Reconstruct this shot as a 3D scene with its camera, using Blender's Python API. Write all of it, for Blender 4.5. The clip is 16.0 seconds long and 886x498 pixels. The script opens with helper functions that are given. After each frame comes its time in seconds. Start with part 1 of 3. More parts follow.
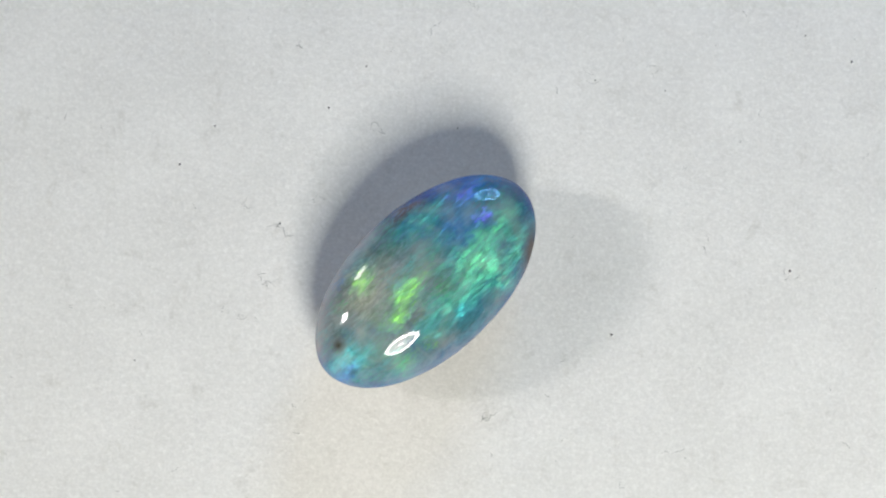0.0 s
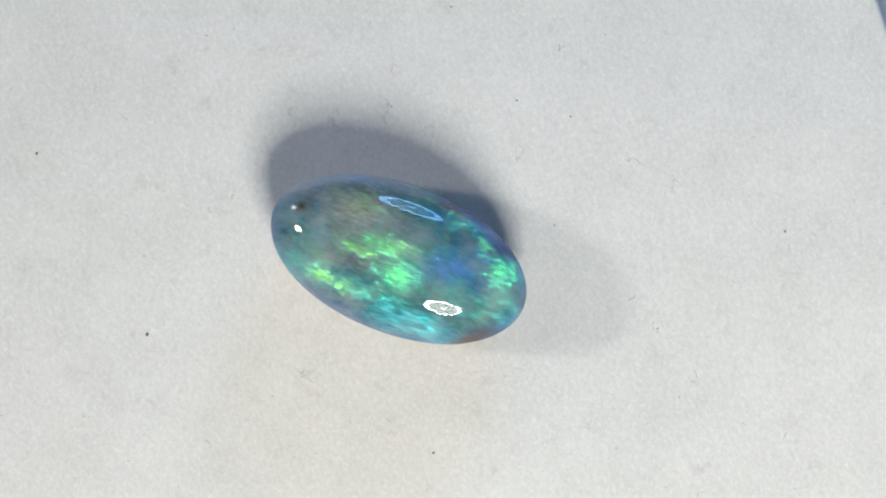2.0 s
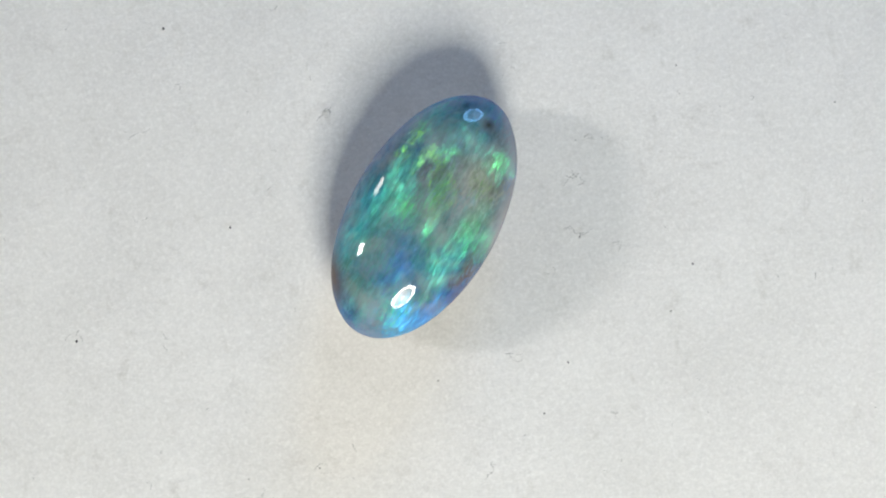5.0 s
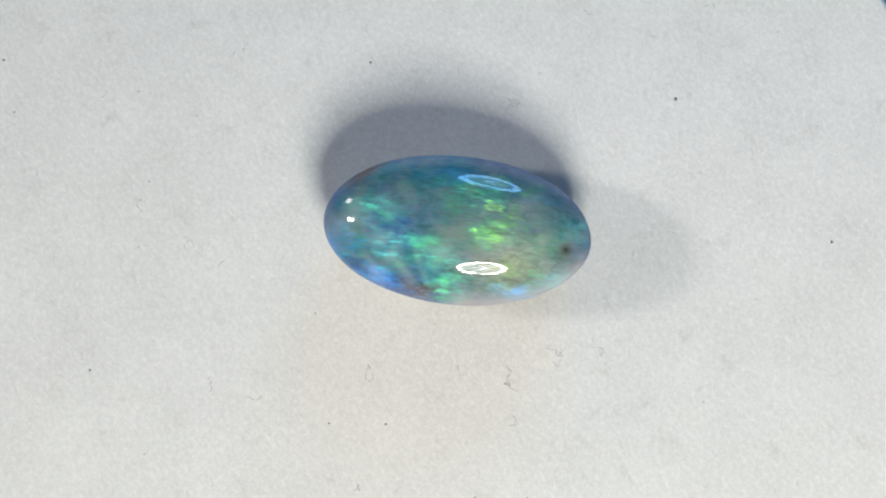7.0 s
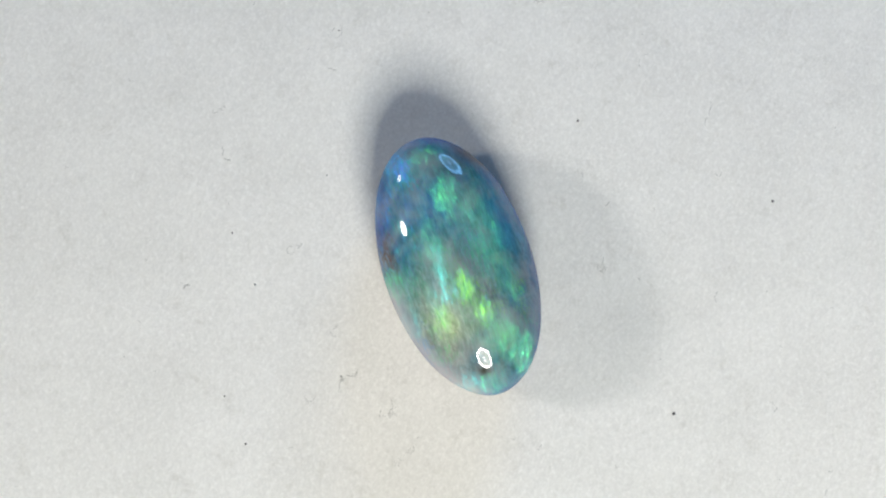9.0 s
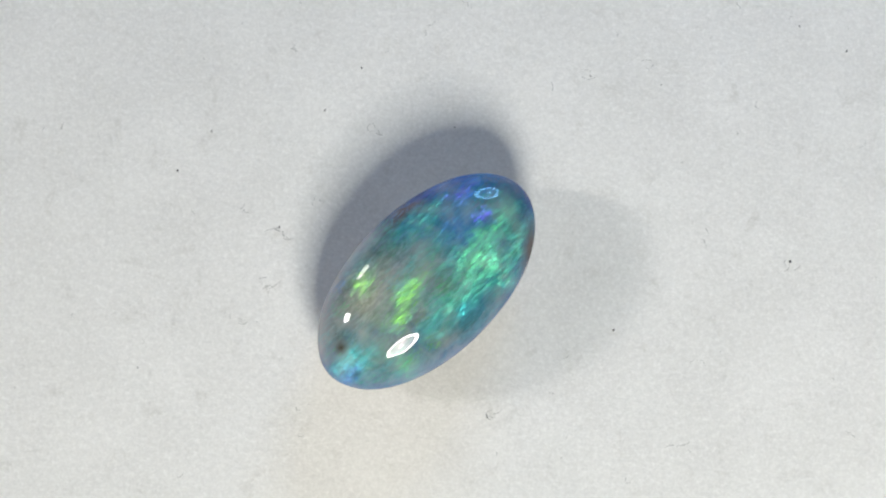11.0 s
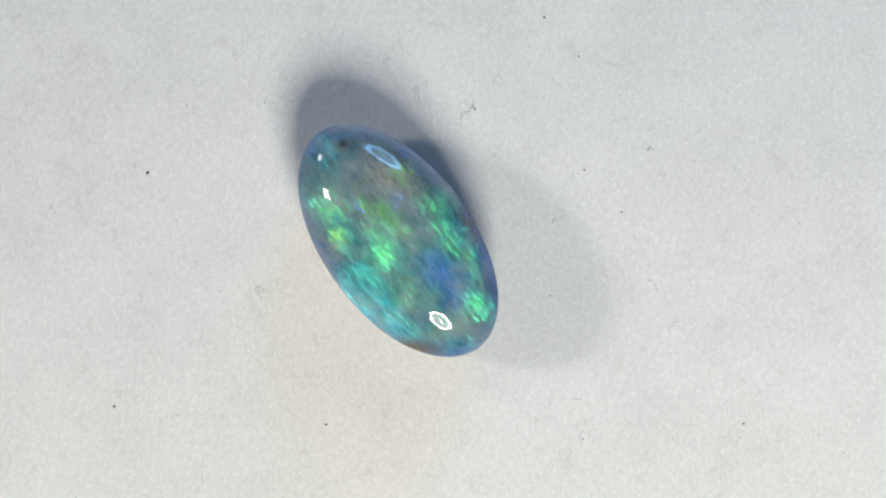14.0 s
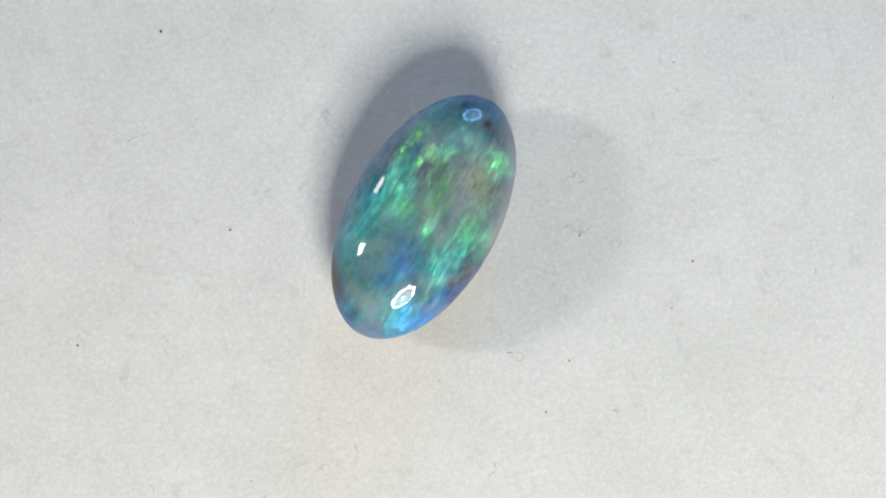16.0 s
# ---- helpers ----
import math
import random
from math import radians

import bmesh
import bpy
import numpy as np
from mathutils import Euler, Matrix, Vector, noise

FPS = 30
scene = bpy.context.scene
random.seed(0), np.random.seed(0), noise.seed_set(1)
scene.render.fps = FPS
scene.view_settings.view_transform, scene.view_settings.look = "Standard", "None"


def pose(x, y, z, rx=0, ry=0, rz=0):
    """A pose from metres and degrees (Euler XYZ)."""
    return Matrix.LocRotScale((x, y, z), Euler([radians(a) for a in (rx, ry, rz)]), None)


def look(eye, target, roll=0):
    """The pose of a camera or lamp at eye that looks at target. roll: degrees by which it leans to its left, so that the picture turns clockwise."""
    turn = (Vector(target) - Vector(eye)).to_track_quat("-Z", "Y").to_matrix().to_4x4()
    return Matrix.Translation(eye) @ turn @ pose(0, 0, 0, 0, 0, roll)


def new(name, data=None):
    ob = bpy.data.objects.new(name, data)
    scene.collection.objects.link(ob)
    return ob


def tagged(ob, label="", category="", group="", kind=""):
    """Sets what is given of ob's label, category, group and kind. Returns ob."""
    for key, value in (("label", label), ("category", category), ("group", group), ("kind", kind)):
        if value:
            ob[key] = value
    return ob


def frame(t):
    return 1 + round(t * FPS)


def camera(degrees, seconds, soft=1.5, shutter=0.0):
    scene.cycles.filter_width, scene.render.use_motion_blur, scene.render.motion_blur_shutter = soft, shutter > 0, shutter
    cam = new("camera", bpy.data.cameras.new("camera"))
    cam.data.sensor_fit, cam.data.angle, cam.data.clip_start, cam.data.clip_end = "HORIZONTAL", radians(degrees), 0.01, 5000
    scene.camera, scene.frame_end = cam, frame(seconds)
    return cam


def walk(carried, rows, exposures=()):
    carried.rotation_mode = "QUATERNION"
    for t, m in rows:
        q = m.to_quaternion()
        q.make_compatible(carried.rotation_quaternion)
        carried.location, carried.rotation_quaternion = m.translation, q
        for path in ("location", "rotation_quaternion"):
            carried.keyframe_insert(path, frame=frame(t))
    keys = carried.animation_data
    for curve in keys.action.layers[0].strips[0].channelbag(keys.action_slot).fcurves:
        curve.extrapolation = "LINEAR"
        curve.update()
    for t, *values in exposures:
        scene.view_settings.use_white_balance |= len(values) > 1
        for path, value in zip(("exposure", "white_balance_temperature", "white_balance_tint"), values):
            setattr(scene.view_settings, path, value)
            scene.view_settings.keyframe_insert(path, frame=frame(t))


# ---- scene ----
# A polished opal on a square white card that turns slowly on a small turntable,
# seen from above by a camera that stands still. Two ring lamps, two small windows.
MM = 0.001

# ---- camera ----
cam = camera(14.0, 16.0, soft=2.1)
CAM_POSE = pose(-0.00301, -0.01180, 0.15596, 4.3856, -1.3224, -0.1014)
walk(cam, [(0.0, CAM_POSE), (16.0, CAM_POSE)])

# ---- light ----
scene.view_settings.exposure = 0.0
KEY_POS = Vector((0.0194, -0.0997, 0.0960))
BACK_POS = Vector((0.0396, 0.1250, 0.0480))
KEY_RING, KEY_DISC = 80.0, 10.0
BACK_RING, BACK_DISC = 16.0, 3.5
KEY_COLOUR = (0.985, 0.975, 0.90)
BACK_COLOUR = (0.19, 0.50, 1.0)
WINDOW_WATTS = (4.8, 14.5)

world = bpy.data.worlds.new("dim_room")
scene.world = world
world.use_nodes = True
world.node_tree.nodes["Background"].inputs[0].default_value = (0.7, 0.7, 0.8, 1)
world.node_tree.nodes["Background"].inputs[1].default_value = 0.05

# turning of the table, degrees clockwise at each half second
TURN = [(0.0, 2.48), (0.5, 17.82), (1.0, 34.79), (1.5, 50.36), (2.0, 67.01), (2.5, 83.13), (3.0, 100.02), (3.5, 116.36),
        (4.0, 132.71), (4.5, 149.05), (5.0, 165.40), (5.5, 181.74), (6.0, 198.58), (6.5, 214.15), (7.0, 231.25), (7.5, 247.08),
        (8.0, 264.71), (8.5, 279.56), (9.0, 296.64), (9.5, 312.73), (10.0, 328.83), (10.5, 344.92), (11.0, 361.02), (11.5, 377.11),
        (12.0, 394.11), (12.5, 409.49), (13.0, 426.33), (13.5, 442.30), (14.0, 459.06), (14.5, 474.46), (15.0, 492.01), (15.5, 507.99),
        (16.0, 524.75)]


# ---- small tools ----
class Nodes:
    """A thin wrapper to write node trees briefly."""

    def __init__(self, name):
        self.mat = bpy.data.materials.new(name)
        self.mat.use_nodes = True
        self.tree = self.mat.node_tree
        self.tree.nodes.clear()
        self.out = self.tree.nodes.new("ShaderNodeOutputMaterial")

    def put(self, socket, value):
        if isinstance(value, bpy.types.NodeSocket):
            self.tree.links.new(value, socket)
        elif value is not None:
            socket.default_value = value

    def add(self, kind, inputs=(), operation=None, vector_type=None, convert_from=None, convert_to=None):
        node = self.tree.nodes.new(kind)
        if operation:
            node.operation = operation
        if vector_type:
            node.vector_type, node.convert_from, node.convert_to = vector_type, convert_from, convert_to
        for key, value in dict(inputs).items():
            self.put(node.inputs[key], value)
        return node

    def coords(self, scale=1.0, turn=(0, 0, 0), stretch=(1, 1, 1), shift=(0, 0, 0)):
        """Object coordinates in millimetres, turned and stretched."""
        tc = self.add("ShaderNodeTexCoord")
        m = self.add("ShaderNodeMapping", {"Vector": tc.outputs["Object"],
                     "Location": shift, "Rotation": [radians(a) for a in turn],
                     "Scale": [1000 * scale * v for v in stretch]})
        return m.outputs[0]

    def noise(self, vector, scale, detail=3.0, rough=0.5, warp=0.0):
        return self.add("ShaderNodeTexNoise", {"Vector": vector, "Scale": scale, "Detail": detail, "Roughness": rough, "Distortion": warp})

    def ramp(self, fac, stops):
        node = self.add("ShaderNodeValToRGB", {"Fac": fac})
        el = node.color_ramp.elements
        while len(el) < len(stops):
            el.new(0.5)
        for e, (p, c) in zip(el, stops):
            e.position = p
            e.color = (c, c, c, 1) if isinstance(c, (int, float)) else (*c, 1)
        return node.outputs[0]

    def mix(self, fac, a, b, blend="MIX"):
        node = self.add("ShaderNodeMix")
        node.data_type, node.blend_type = "RGBA", blend
        self.put(node.inputs[0], fac)
        for k, v in ((6, a), (7, b)):
            self.put(node.inputs[k], (*v, 1) if isinstance(v, tuple) and len(v) == 3 else v)
        return node.outputs[2]

    def math(self, op, a, b=None, clamp=False):
        node = self.add("ShaderNodeMath", operation=op)
        node.use_clamp = clamp
        self.put(node.inputs[0], a)
        if b is not None:
            self.put(node.inputs[1], b)
        return node.outputs[0]

    def done(self, shader):
        self.tree.links.new(shader, self.out.inputs[0])
        return self.mat


class Group(Nodes):
    """A node group: its inputs are (name, kind) pairs, its outputs likewise."""

    def __init__(self, name, inputs, outputs):
        self.tree = bpy.data.node_groups.new(name, "ShaderNodeTree")
        for label, kind in inputs:
            self.tree.interface.new_socket(label, in_out="INPUT", socket_type="NodeSocket" + kind)
        for label, kind in outputs:
            self.tree.interface.new_socket(label, in_out="OUTPUT", socket_type="NodeSocket" + kind)
        self.given = self.tree.nodes.new("NodeGroupInput").outputs
        self.out = self.tree.nodes.new("NodeGroupOutput")

    def close(self, *results):
        for socket, value in zip(self.out.inputs, results):
            self.put(socket, value)
        return self.tree


def oval_group():
    """1 in the middle of an oval patch, fading to 0 at its edge."""
    g = Group("oval_patch", [("Where", "Vector"), ("Middle", "Vector"), ("Size", "Vector"), ("Slope", "Float")], [("Amount", "Float")])
    d = g.add("ShaderNodeVectorMath", {0: g.given["Where"], 1: g.given["Middle"]}, operation="SUBTRACT")
    d = g.add("ShaderNodeVectorMath", {0: d.outputs[0], 1: (1, 1, 0)}, operation="MULTIPLY")
    d = g.add("ShaderNodeVectorMath", {0: d.outputs[0], 1: g.given["Size"]}, operation="DIVIDE")
    d = g.add("ShaderNodeVectorMath", {0: d.outputs[0]}, operation="LENGTH")
    return g.close(g.math("MULTIPLY", g.math("SUBTRACT", 1.25, d.outputs["Value"]), g.given["Slope"], True))


OVAL = oval_group()


def oval(n, where, x, y, rx, ry, slope=1.0):
    node = n.tree.nodes.new("ShaderNodeGroup")
    node.node_tree = OVAL
    for socket, value in zip(node.inputs, (where, (x, y, 0), (rx, ry, 1), slope)):
        n.put(socket, value)
    return node.outputs[0]


def mesh_of(name, bm, material, smooth=True):
    data = bpy.data.meshes.new(name)
    bmesh.ops.recalc_face_normals(bm, faces=bm.faces)
    bm.to_mesh(data)
    bm.free()
    data.materials.append(material)
    for f in data.polygons:
        f.use_smooth = smooth
    return data


def part(name, bm, material, parent, label="", smooth=True):
    ob = new(name, mesh_of(name, bm, material, smooth))
    ob.parent = parent
    return tagged(ob, label)


def lathe(profile, segments=48, m=None):
    """A solid of revolution about z from (radius, height) pairs; closes on the axis where the radius is 0."""
    bm = bmesh.new()
    rings = []
    for r, z in profile:
        if r <= 1e-9:
            rings.append([bm.verts.new((0, 0, z))])
        else:
            rings.append([bm.verts.new((r * math.cos(2 * math.pi * k / segments), r * math.sin(2 * math.pi * k / segments), z)) for k in range(segments)])
    for lo, hi in zip(rings, rings[1:]):
        for k in range(segments):
            j = (k + 1) % segments
            ring = [lo[k % len(lo)], lo[j % len(lo)], hi[j % len(hi)], hi[k % len(hi)]]
            ring = [v for n, v in enumerate(ring) if v not in ring[:n]]
            if len(ring) > 2:
                bm.faces.new(ring)
    if m is not None:
        bm.transform(m)
    return bm


def box(size, centre, bevel=0.0):
    bm = bmesh.new()
    bmesh.ops.create_cube(bm, size=1.0)
    bm.transform(Matrix.Translation(centre) @ Matrix.Diagonal((*size, 1)))
    if bevel:
        bmesh.ops.bevel(bm, geom=list(bm.edges), offset=bevel, segments=2, affect="EDGES", profile=0.5)
    return bm


def tube(points, radius, sides=8):
    """A round tube through points."""
    bm = bmesh.new()
    rings = []
    for k, p in enumerate(points):
        way = (points[min(k + 1, len(points) - 1)] - points[max(k - 1, 0)]).normalized()
        side = way.cross(Vector((0.3, 0.2, 1.0))).normalized()
        up = side.cross(way)
        r = radius(k / (len(points) - 1)) if callable(radius) else radius
        rings.append([bm.verts.new(p + r * (math.cos(a) * side + math.sin(a) * up)) for a in (2 * math.pi * n / sides for n in range(sides))])
    for lo, hi in zip(rings, rings[1:]):
        for n in range(sides):
            bm.faces.new((lo[n], lo[(n + 1) % sides], hi[(n + 1) % sides], hi[n]))
    bm.faces.new(rings[0][::-1])
    bm.faces.new(rings[-1])
    return bm


# ---- materials ----
def paper_material():
    n = Nodes("white_card_paper")
    v = n.coords()
    fibre = n.noise(n.coords(stretch=(1, 1.35, 1), turn=(0, 0, 25)), 3.6, 5, 0.65, 0.8)
    grain = n.noise(v, 9.0, 4, 0.7)
    blotch = n.noise(v, 0.22, 4, 0.6)
    base = n.mix(n.ramp(blotch.outputs[0], [(0.35, 0.0), (0.68, 1.0)]), (0.79, 0.785, 0.765), (0.73, 0.725, 0.705))
    dirt = n.ramp(n.noise(v, 0.9, 8, 0.72, 0.6).outputs[0], [(0.56, 0.0), (0.72, 1.0)])
    base = n.mix(n.math("MULTIPLY", dirt, 0.46), base, (0.55, 0.54, 0.50))
    speck = n.ramp(n.noise(v, 2.6, 6, 0.7).outputs[0], [(0.70, 0.0), (0.78, 1.0)])
    base = n.mix(n.math("MULTIPLY", speck, 0.35), base, (0.36, 0.36, 0.36))
    fleck = n.ramp(n.noise(v, 5.5, 4, 0.65).outputs[0], [(0.48, 0.0), (0.64, 1.0)])
    base = n.mix(n.math("MULTIPLY", fleck, 0.32), base, (0.93, 0.93, 0.92))
    light = n.ramp(fibre.outputs[0], [(0.32, 0.94), (0.68, 1.06)])
    base = n.mix(1.0, base, light, "MULTIPLY")
    base = n.mix(1.0, base, n.ramp(grain.outputs[0], [(0.30, 0.96), (0.70, 1.05)]), "MULTIPLY")
    hill = n.math("ADD", n.math("MULTIPLY", fibre.outputs[0], 0.6), n.math("MULTIPLY", grain.outputs[0], 0.4))
    bump = n.add("ShaderNodeBump", {"Height": hill, "Strength": 0.24, "Distance": 0.00014})
    p = n.add("ShaderNodeBsdfPrincipled", {"Base Color": base, "Roughness": 0.85, "Normal": bump.outputs[0], "Specular IOR Level": 0.25})
    return n.done(p.outputs[0])


def plain_material(name, colour, rough=0.5, metal=0.0, vary=0.08, scale=0.4):
    n = Nodes(name)
    t = n.noise(n.coords(), scale, 5, 0.6)
    dark = tuple(c * (1 - vary) for c in colour)
    base = n.mix(t.outputs[0], dark, tuple(min(1, c * (1 + vary)) for c in colour))
    r = n.ramp(t.outputs[0], [(0.3, max(0.02, rough - 0.06)), (0.7, min(1.0, rough + 0.06))])
    p = n.add("ShaderNodeBsdfPrincipled", {"Base Color": base, "Roughness": r, "Metallic": metal})
    return n.done(p.outputs[0])


def glow_material(name, colour, strength):
    n = Nodes(name)
    e = n.add("ShaderNodeEmission", {"Color": (*colour, 1), "Strength": strength})
    return n.done(e.outputs[0])


def wood_material():
    n = Nodes("dark_table_wood")
    g = n.noise(n.coords(scale=0.01, stretch=(1, 12, 1)), 3.0, 6, 0.6, 1.5)
    base = n.ramp(g.outputs[0], [(0.3, (0.05, 0.03, 0.02)), (0.7, (0.12, 0.075, 0.045))])
    p = n.add("ShaderNodeBsdfPrincipled", {"Base Color": base, "Roughness": 0.45})
    return n.done(p.outputs[0])


GIRDLE, DOME = 2.20, 2.45              # height of the stone's widest line and of the dome over it, mm

# Play of colour: flakes in the stone that lie tilted towards one side. Each entry gives the direction of
# their tilt in the stone and its patches: (x, y, half length, half width, colour, strength), in mm
GREEN, LIME, TEAL, CYAN = (0.11, 0.78, 0.25), (0.28, 0.78, 0.09), (0.09, 0.58, 0.40), (0.08, 0.68, 0.70)
BLUE, SKY, VIOLET = (0.06, 0.20, 0.78), (0.05, 0.38, 1.0), (0.12, 0.07, 1.0)
FLASHES = []
FLASHES.append((-123, [(2.0, -1.2, 1.2, 1.1, GREEN, 0.8), (-0.0, -1.6, 1.5, 0.5, TEAL, 0.7), (3.5, -0.3, 1.2, 0.5, GREEN, 0.5), (2.1, 2.1, 1.6, 0.6, TEAL, 0.5), (2.2, 0.8, 1, 0.5, BLUE, 0.7), (3.5, 0.3, 0.35, 0.35, VIOLET, 1), (4.0, 1.7, 1.2, 0.4, VIOLET, 0.7), (-1.1, 0.1, 0.6, 0.4, LIME, 0.8), (-2.0, -0.4, 0.5, 0.3, LIME, 0.9), (-2.0, 1.8, 0.4, 0.4, LIME, 0.5), (-0.1, -2.0, 0.25, 0.15, CYAN, 1.3), (-4.8, -0.4, 0.8, 0.5, CYAN, 0.6), (-5.2, -0.7, 0.5, 0.25, BLUE, 0.9), (-3.2, -2.0, 0.5, 0.5, GREEN, 0.4), (3.4, -1.4, 1.5, 0.5, TEAL, 0.5)]))
FLASHES.append((-84, [(0.4, -0.7, 1, 0.7, GREEN, 1), (-0.4, 0.3, 0.9, 0.3, LIME, 1.1), (-2.1, -0.2, 0.8, 0.3, LIME, 0.7), (-3.2, -1.9, 0.5, 0.35, LIME, 0.8), (-1.7, -2.1, 0.3, 0.25, LIME, 0.8), (2.3, 0.2, 1.2, 0.8, BLUE, 0.55), (3.4, 1.2, 0.5, 0.25, BLUE, 1), (4.6, 0.6, 0.7, 0.7, TEAL, 0.9), (3.4, -0.8, 1.5, 0.4, TEAL, 0.8), (1.1, -2.5, 1.8, 0.4, CYAN, 0.5), (-3.6, -1.5, 0.8, 0.5, CYAN, 0.45), (0.8, 2.7, 0.6, 0.2, BLUE, 0.6), (3.0, 2.6, 1.2, 0.2, VIOLET, 0.5)]))
FLASHES.append((-58, [(4.3, 0.9, 0.4, 0.55, GREEN, 1.5), (0.2, -0.9, 0.7, 0.5, GREEN, 1), (-0.5, 0.1, 0.8, 0.35, GREEN, 0.8), (-1.6, -0.3, 0.6, 0.2, LIME, 1), (-2.8, -2.0, 0.6, 0.25, LIME, 0.9), (-1.7, -2.1, 0.2, 0.15, LIME, 1.6), (-0.5, -1.9, 1, 0.3, TEAL, 0.8), (2.1, 0.1, 1.2, 0.8, BLUE, 0.5), (1.9, 2.4, 0.8, 0.25, TEAL, 0.7), (3.3, 1.7, 0.4, 0.3, GREEN, 0.6), (1.7, -2.3, 1.8, 0.35, CYAN, 0.5), (-3.6, -0.3, 0.4, 0.4, BLUE, 0.35), (5.2, -0.4, 0.8, 0.4, TEAL, 0.5), (-4.0, -2.0, 0.8, 0.4, TEAL, 0.35)]))
FLASHES.append((-19, [(0.2, -1.0, 0.6, 0.5, GREEN, 1), (-0.7, -0.7, 0.3, 0.5, GREEN, 0.9), (-2.6, -1.5, 1, 0.7, GREEN, 0.5), (-1.4, -2.0, 0.3, 0.3, LIME, 0.9), (1.1, -3.0, 1.2, 0.3, CYAN, 0.7), (0.6, -2.2, 1, 0.6, TEAL, 0.6), (4.2, 1.0, 0.5, 0.35, GREEN, 1.4), (1.4, 1.7, 1.8, 0.5, GREEN, 0.65), (0.0, 2.2, 0.8, 0.5, GREEN, 0.6), (2.1, 0.5, 1.5, 0.5, BLUE, 0.55), (-2.0, -0.5, 0.15, 0.15, VIOLET, 1.3), (-1.4, 0.8, 0.3, 0.2, VIOLET, 0.5), (3.3, -2.1, 1.2, 0.5, CYAN, 0.4), (-5.0, 0.9, 0.3, 0.8, BLUE, 0.7), (-3.4, -1.9, 0.5, 0.3, TEAL, 0.6)]))
FLASHES.append((39, [(-3.3, 1.6, 0.5, 0.5, GREEN, 1.3), (-2.8, -0.2, 0.4, 0.3, GREEN, 0.8), (-2.4, -1.0, 0.25, 0.25, LIME, 1), (-1.6, -1.3, 0.35, 0.15, LIME, 1), (-0.1, -1.6, 1.2, 0.5, TEAL, 0.8), (0.4, 0.5, 0.4, 0.2, GREEN, 0.9), (-0.0, 2.1, 1.4, 0.6, GREEN, 0.65), (1.5, 1.8, 1.2, 0.5, TEAL, 0.7), (2.8, 0.1, 1, 0.7, BLUE, 0.55), (4.2, 1.4, 0.6, 0.7, SKY, 1.2), (4.8, 0.2, 0.6, 0.4, BLUE, 0.5), (3.5, 2.2, 0.8, 0.4, SKY, 0.6), (-3.6, 0.2, 0.7, 0.7, TEAL, 0.5), (-5.0, 0.5, 0.5, 0.5, BLUE, 0.5), (1.6, -1.8, 1.8, 0.5, TEAL, 0.3)]))
FLASHES.append((73, [(-2.2, -0.5, 0.4, 0.5, LIME, 1), (-1.5, 0.3, 0.7, 0.3, LIME, 1), (-0.6, -1.6, 0.9, 0.4, GREEN, 0.7), (-0.7, 0.8, 0.6, 0.2, LIME, 0.7), (-2.3, 1.6, 0.9, 0.7, LIME, 0.45), (-3.3, 1.7, 0.5, 0.4, GREEN, 0.6), (1.4, 1.0, 1.1, 0.3, GREEN, 0.9), (0.1, 2.7, 0.6, 0.25, GREEN, 1.2), (-0.4, 2.0, 0.6, 0.35, TEAL, 0.7), (3.3, 0.4, 0.8, 0.4, TEAL, 0.8), (4.5, 1.0, 0.9, 0.5, SKY, 1.2), (3.1, 2.2, 1.2, 0.35, SKY, 1.2), (1.9, 2.0, 0.8, 0.3, CYAN, 0.9), (1.2, -0.9, 1.4, 0.6, BLUE, 0.35), (-3.3, 2.6, 0.6, 0.2, SKY, 0.6), (-2.1, -2.7, 1.4, 0.25, BLUE, 0.7), (-5.3, 0.5, 0.3, 0.5, BLUE, 0.5)]))
FLASHES.append((106, [(-1.3, -0.9, 0.4, 0.3, LIME, 1.1), (-1.5, 0.3, 0.7, 0.5, LIME, 0.8), (1.7, 0.8, 0.9, 0.25, GREEN, 1), (3.6, -0.4, 1, 0.4, TEAL, 0.8), (0.9, 1.5, 1, 0.3, TEAL, 0.8), (0.4, 2.4, 0.7, 0.3, GREEN, 1), (2.8, 1.1, 1, 0.7, CYAN, 0.5), (5.0, 0.9, 0.4, 0.9, BLUE, 0.8), (3.1, 2.5, 1.2, 0.3, SKY, 0.5), (-2.6, 2.4, 0.7, 0.15, SKY, 1), (-3.7, 0.5, 1, 0.8, LIME, 0.3), (0.1, -2.3, 1.5, 0.4, BLUE, 0.4), (-5.0, -0.5, 0.5, 0.5, TEAL, 0.4), (-4.2, 1.8, 0.8, 0.3, CYAN, 0.5)]))
FLASHES.append((151, [(2.6, -0.3, 0.8, 0.4, GREEN, 0.9), (-0.0, 0.9, 1.1, 0.2, CYAN, 1.1), (-1.3, 0.7, 0.4, 0.4, CYAN, 1.2), (-1.1, -0.0, 0.5, 0.4, LIME, 0.8), (-2.3, 0.0, 1, 0.6, LIME, 0.5), (-2.0, 1.6, 0.4, 0.3, LIME, 0.7), (-4.6, -1.1, 0.7, 0.3, GREEN, 1), (-5.0, 1.2, 0.3, 0.8, CYAN, 0.9), (-3.7, -0.7, 0.6, 0.4, GREEN, 0.6), (4.6, 0.9, 0.6, 0.6, BLUE, 0.9), (3.1, 0.6, 0.4, 0.3, BLUE, 0.5), (4.9, -0.3, 0.3, 0.8, GREEN, 0.5), (-0.6, 2.0, 1.4, 0.7, TEAL, 0.45), (-1.9, -1.8, 0.5, 0.3, GREEN, 0.4), (0.2, -1.4, 1.6, 0.7, TEAL, 0.35), (-1.8, 2.6, 0.6, 0.3, CYAN, 0.6)]))
